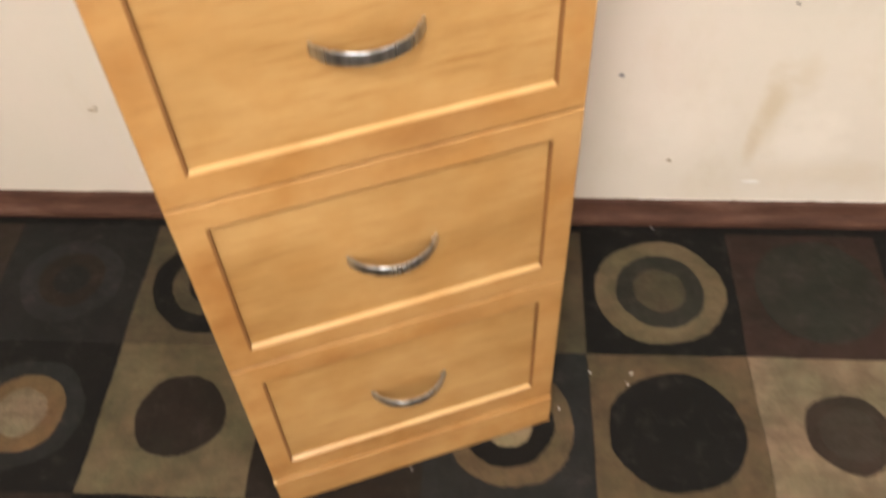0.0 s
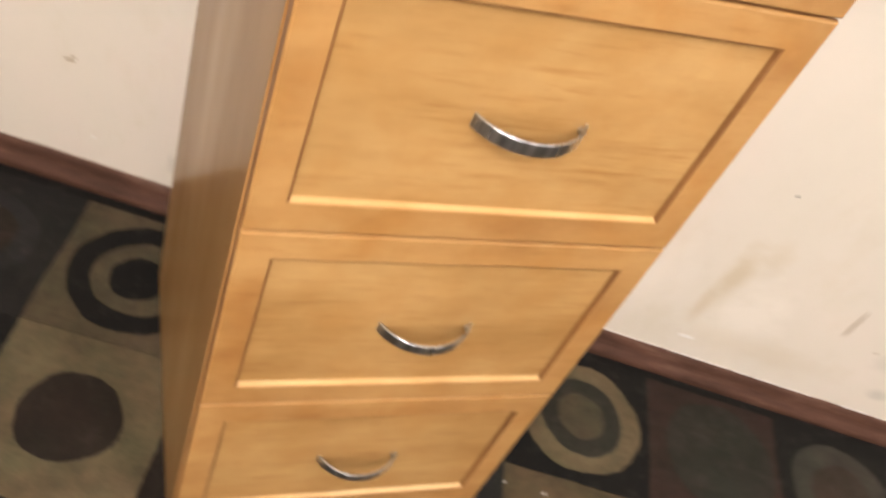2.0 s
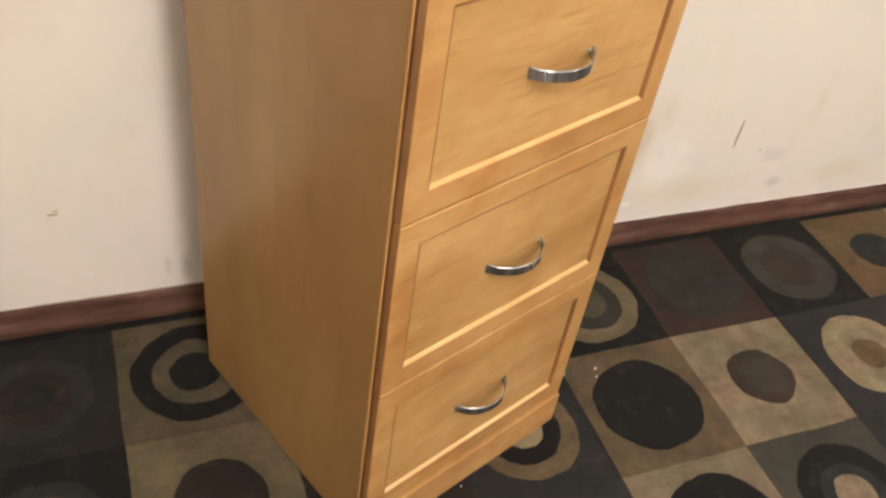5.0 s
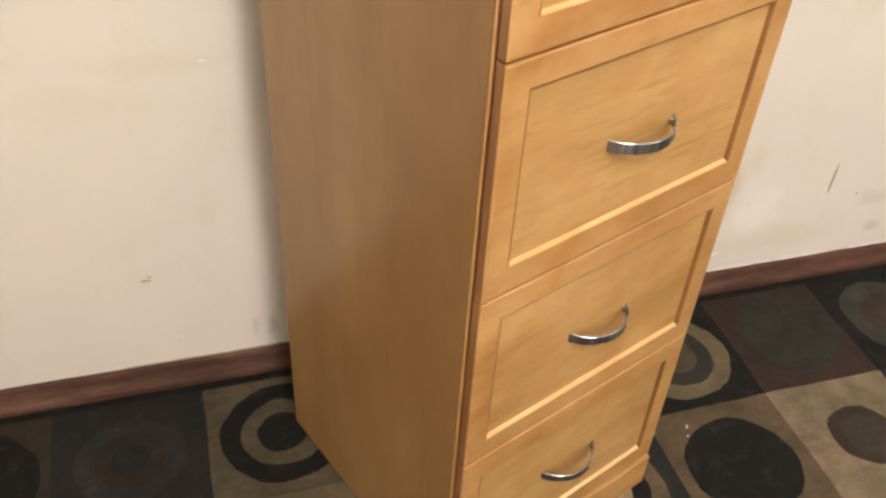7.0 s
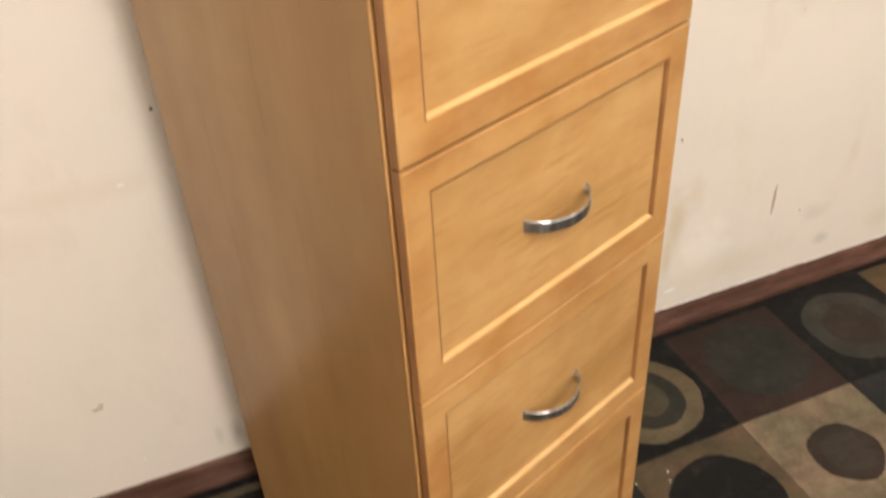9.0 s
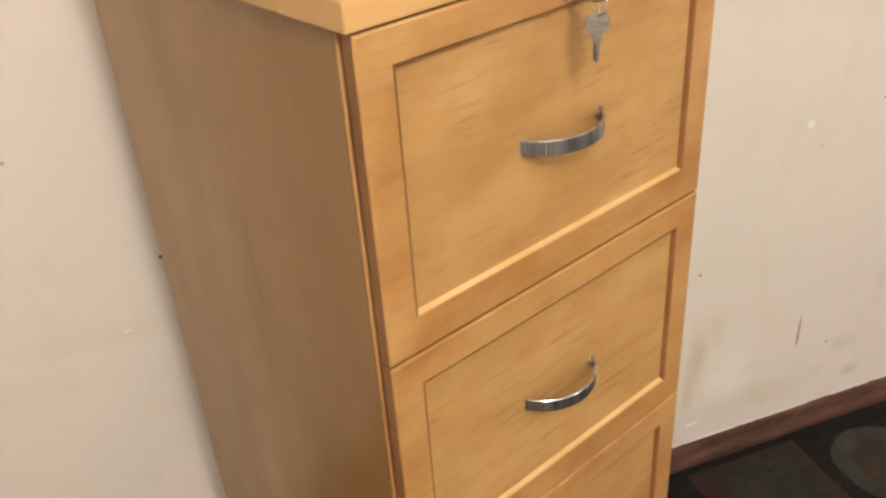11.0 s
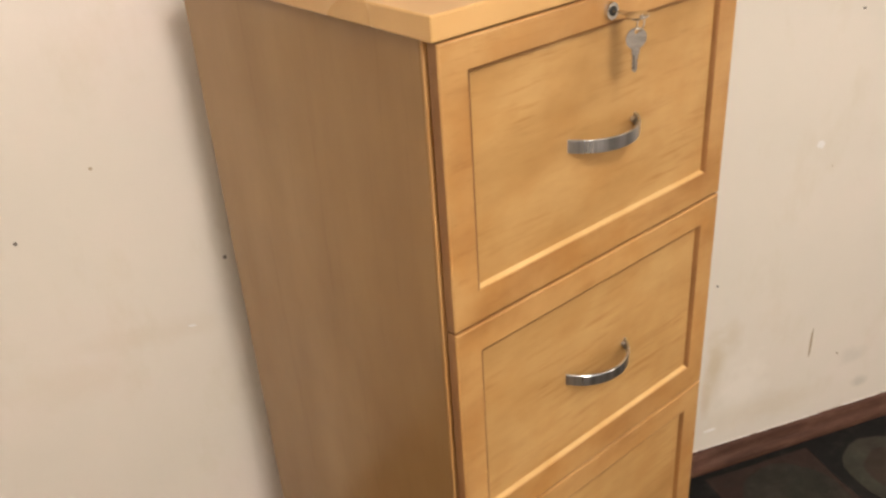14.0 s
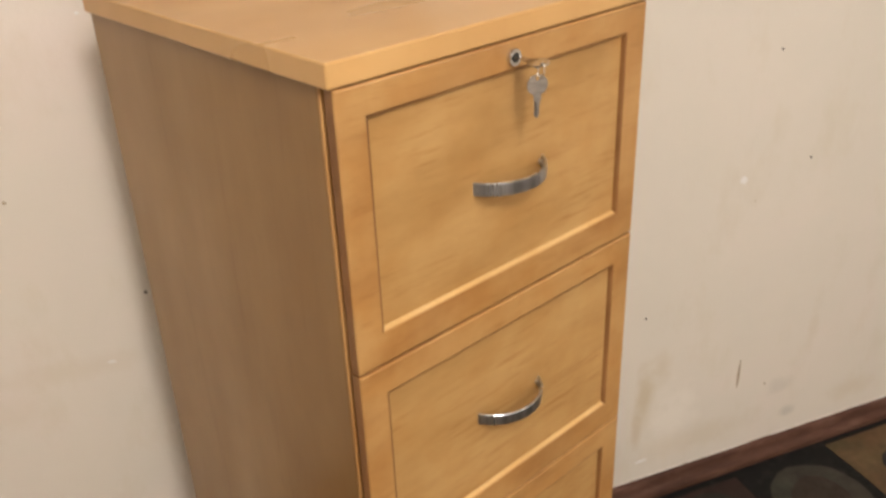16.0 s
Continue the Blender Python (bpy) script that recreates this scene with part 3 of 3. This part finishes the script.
# column, row from the wall: ground, then discs from the largest (radius in m, wool)
CELLS = {
    (0, 0): ("olive", (0.118, "black"), (0.080, "olive"), (0.048, "black")),
    (0, 1): ("khaki", (0.079, "umber")),
    (0, 2): ("black", (0.120, "char"), (0.075, "brown"), (0.035, "tan")),
    (-1, 1): ("black", (0.108, "slate"), (0.077, "tan"), (0.047, "beige")),
    (-1, 0): ("char", (0.10, "slate"), (0.065, "umber"), (0.035, "char")),
    (-1, 2): ("umber", (0.10, "grey"), (0.06, "black")),
    (-2, 1): ("khaki", (0.093, "black")),
    (-2, 0): ("brown", (0.125, "black")),
    (-2, 2): ("slate", (0.11, "olive"), (0.06, "char")),
    (-3, 0): ("umber", (0.110, "brown"), (0.085, "umber"), (0.045, "black")),
    (-3, 1): ("black", (0.11, "tan"), (0.05, "umber")),
    (1, 0): ("char", (0.1, "grey"), (0.05, "black")),
    (1, 1): ("umber", (0.09, "brown")),
    (1, 2): ("khaki", (0.122, "char")),
    (2, 0): ("olive", (0.1, "black")),
    (2, 1): ("slate", (0.113, "drab"), (0.078, "black"), (0.042, "cream")),
    (2, 2): ("slate", (0.112, "brown")),
    (3, 0): ("black", (0.121, "khaki"), (0.084, "moss"), (0.049, "olive")),
    (3, 1): ("drab", (0.113, "black")),
    (3, 2): ("beige", (0.114, "black"), (0.061, "slate")),
    (3, 3): ("maroon", (0.10, "slate"), (0.05, "char")),
    (4, 0): ("maroon", (0.118, "moss")),
    (4, 1): ("beige", (0.074, "brown"), (0.050, "taupe")),
    (4, 2): ("grey", (0.113, "black"), (0.068, "slate"), (0.042, "beige")),
    (4, 3): ("tan", (0.09, "cream"), (0.05, "black")),
    (5, 0): ("black", (0.115, "grey"), (0.070, "brown")),
    (5, 1): ("slate", (0.113, "cream"), (0.078, "sand"), (0.042, "tan")),
    (5, 2): ("slate", (0.11, "grey")),
    (6, 0): ("tan", (0.066, "slate")),
    (6, 1): ("slate", (0.108, "tan"), (0.05, "umber")),
    (7, 0): ("beige", (0.095, "black")),
}
OFFSET = {(3, 1): (-0.003, -0.001), (3, 2): (0.004, -0.003), (4, 2): (0.008, -0.006), (5, 1): (0.012, -0.004), (-1, 1): (0.002, -0.002), (-2, 1): (0.028, 0.005), (4, 0): (0.012, 0.006)}
KINDS = [("char", (0.1, "grey"), (0.06, "brown")), ("khaki", (0.09, "umber")), ("black", (0.11, "slate"), (0.06, "tan")), ("tan", (0.1, "black")),
         ("slate", (0.11, "olive"), (0.05, "black")), ("beige", (0.08, "brown"))]


def shifted(u, v):
    """The slightly wandering seam between patches, the same for both neighbours."""
    return (u + 0.0035 * noise.noise((u * 6, v * 9, 1.5)) + 0.0011 * noise.noise((u * 240, v * 240, 2.5)) + 0.0009 * noise.noise((u * 620, v * 620, 2.5)), v + 0.0035 * noise.noise((u * 9, v * 6, 7.5)) + 0.0011 * noise.noise((u * 240, v * 240, 9.5)) + 0.0009 * noise.noise((u * 620, v * 620, 9.5)))


def patch_outline(c, r):
    u0, u1 = U_FIRST + c * PITCH, U_FIRST + (c + 1) * PITCH
    v1, v0 = V_FIRST - r * V_PITCH, V_FIRST - (r + 1) * V_PITCH
    if r == 0:
        v1 -= 0.006
    n = 60
    raw = [(u0 + (u1 - u0) * k / n, v0) for k in range(n)] + [(u1, v0 + (v1 - v0) * k / n) for k in range(n)]
    raw += [(u1 - (u1 - u0) * k / n, v1) for k in range(n)] + [(u0, v1 - (v1 - v0) * k / n) for k in range(n)]
    cu, cv = (u0 + u1) / 2, (v0 + v1) / 2
    return [(cu + (a - cu) * 0.9965, cv + (b - cv) * 0.9965) for a, b in (shifted(u, v) for u, v in raw)], cu, cv


def disc_outline(cu, cv, radius, seed):
    n = 180
    out = []
    for k in range(n):
        a = math.tau * k / n
        c, s = math.cos(a), math.sin(a)
        r = radius * (1 + 0.075 * noise.noise((c * 1.4 + seed, s * 1.4, seed * 0.7)) + 0.02 * noise.noise((c * 6 + seed, s * 6, 3.3))) + 0.0016 * noise.noise((c * radius * 260, s * radius * 260, seed)) + 0.0011 * noise.noise((c * radius * 640, s * radius * 640, seed))
        out.append((cu + r * c, cv + r * s))
    return out


backing = part("backing", box(U_FIRST - 4 * PITCH, U_FIRST + 9 * PITCH, V_FIRST - 6 * V_PITCH, V_SKIRT - 0.003, -0.012, -0.0015), M_WOOL["black"], rug)
for c in range(-4, 9):
    for r in range(6):
        ground, *discs = CELLS.get((c, r), KINDS[(c * 5 + r * 7) % len(KINDS)])
        outline, cu, cv = patch_outline(c, r)
        bm = prism(bmesh.new(), outline, -0.0022, 0.0)
        shift = OFFSET.get((c, r), (0.003 * math.sin(c * 5 + r), 0.003 * math.cos(c + r * 3)) if (c, r) not in CELLS else (0, 0))
        patch = part("patch", bm, M_WOOL[ground], rug)
        for k, (radius, wool) in enumerate(discs):
            seed = c * 1.37 + r * 5.11 + k * 9.7
            bm = prism(bmesh.new(), disc_outline(cu + shift[0], cv + shift[1], radius, seed), -0.001, 0.0006 + 0.0006 * k)
            part("disc", bm, M_WOOL[wool], patch)


# ---- red painted box on the rug ----
def red_box():
    m, nt, bsdf = material("worn_red_paint")
    a = noise_at(nt, 16.0, (1, 1, 1), 6.0, 0.65)
    c = ramp(nt, a.outputs[0], [(0.3, (0.30, 0.085, 0.05)), (0.6, (0.42, 0.13, 0.08)), (0.8, (0.50, 0.19, 0.12))])
    nt.links.new(c.outputs[0], bsdf.inputs["Base Color"])
    bsdf.inputs["Roughness"].default_value = 0.5
    bump(nt, bsdf, a.outputs[0], 0.15, 0.002)
    ob = tagged(new("red_box"), "low wooden box with worn brick-red paint, lying on the rug", "box")
    ob.matrix_world = pose(*RED_CORNER, 0.002, 0, 0, RED_TURN)
    part("lid", box(-0.30, 0.0, -0.34, 0.0, 0.075, 0.1, 0.003), m, ob)
    part("body", box(-0.292, -0.008, -0.332, -0.008, 0.0, 0.0755, 0.002), m, ob)
    for u, v in ((-0.025, -0.23), (-0.055, -0.18), (-0.025, -0.31)):
        bm = bmesh.new()
        bmesh.ops.create_cone(bm, cap_ends=True, segments=10, radius1=0.003, radius2=0.0026, depth=0.0016, matrix=Matrix.Translation((u, v, 0.1006)))
        part("nail", bm, M_MARK, ob)
    return ob


RED_CORNER, RED_TURN = (-0.70, 0.479), 38.3
red_box()


# ---- lint ----
def lint(name, u, v, size, turn):
    """A curled fleck of white fluff on the rug."""
    bm = bmesh.new()
    pts = [(size * (k / 5 - 0.5), size * 0.25 * math.sin(k * 1.3 + turn), 0.002 + 0.0006 * math.sin(k * 2.0)) for k in range(6)]
    tube(bm, pts, 0.0009, 5)
    ob = part(name, bm, M_CHIP)
    ob.matrix_world = ROOM @ pose(u, v, 0, 0, 0, math.degrees(turn))
    return tagged(ob, "tiny curl of white lint on the rug", "lint", "lint on the rug")


for k, (u, v, size) in enumerate([(0.580, 0.258, 0.007), (0.507, 0.259, 0.004), (0.204, 0.065, 0.003), (0.45, 0.186, 0.003), (0.65, 0.598, 0.003), (0.571, 0.237, 0.003)]):
    lint("lint", u, v, size, 0.9 + k * 1.1)
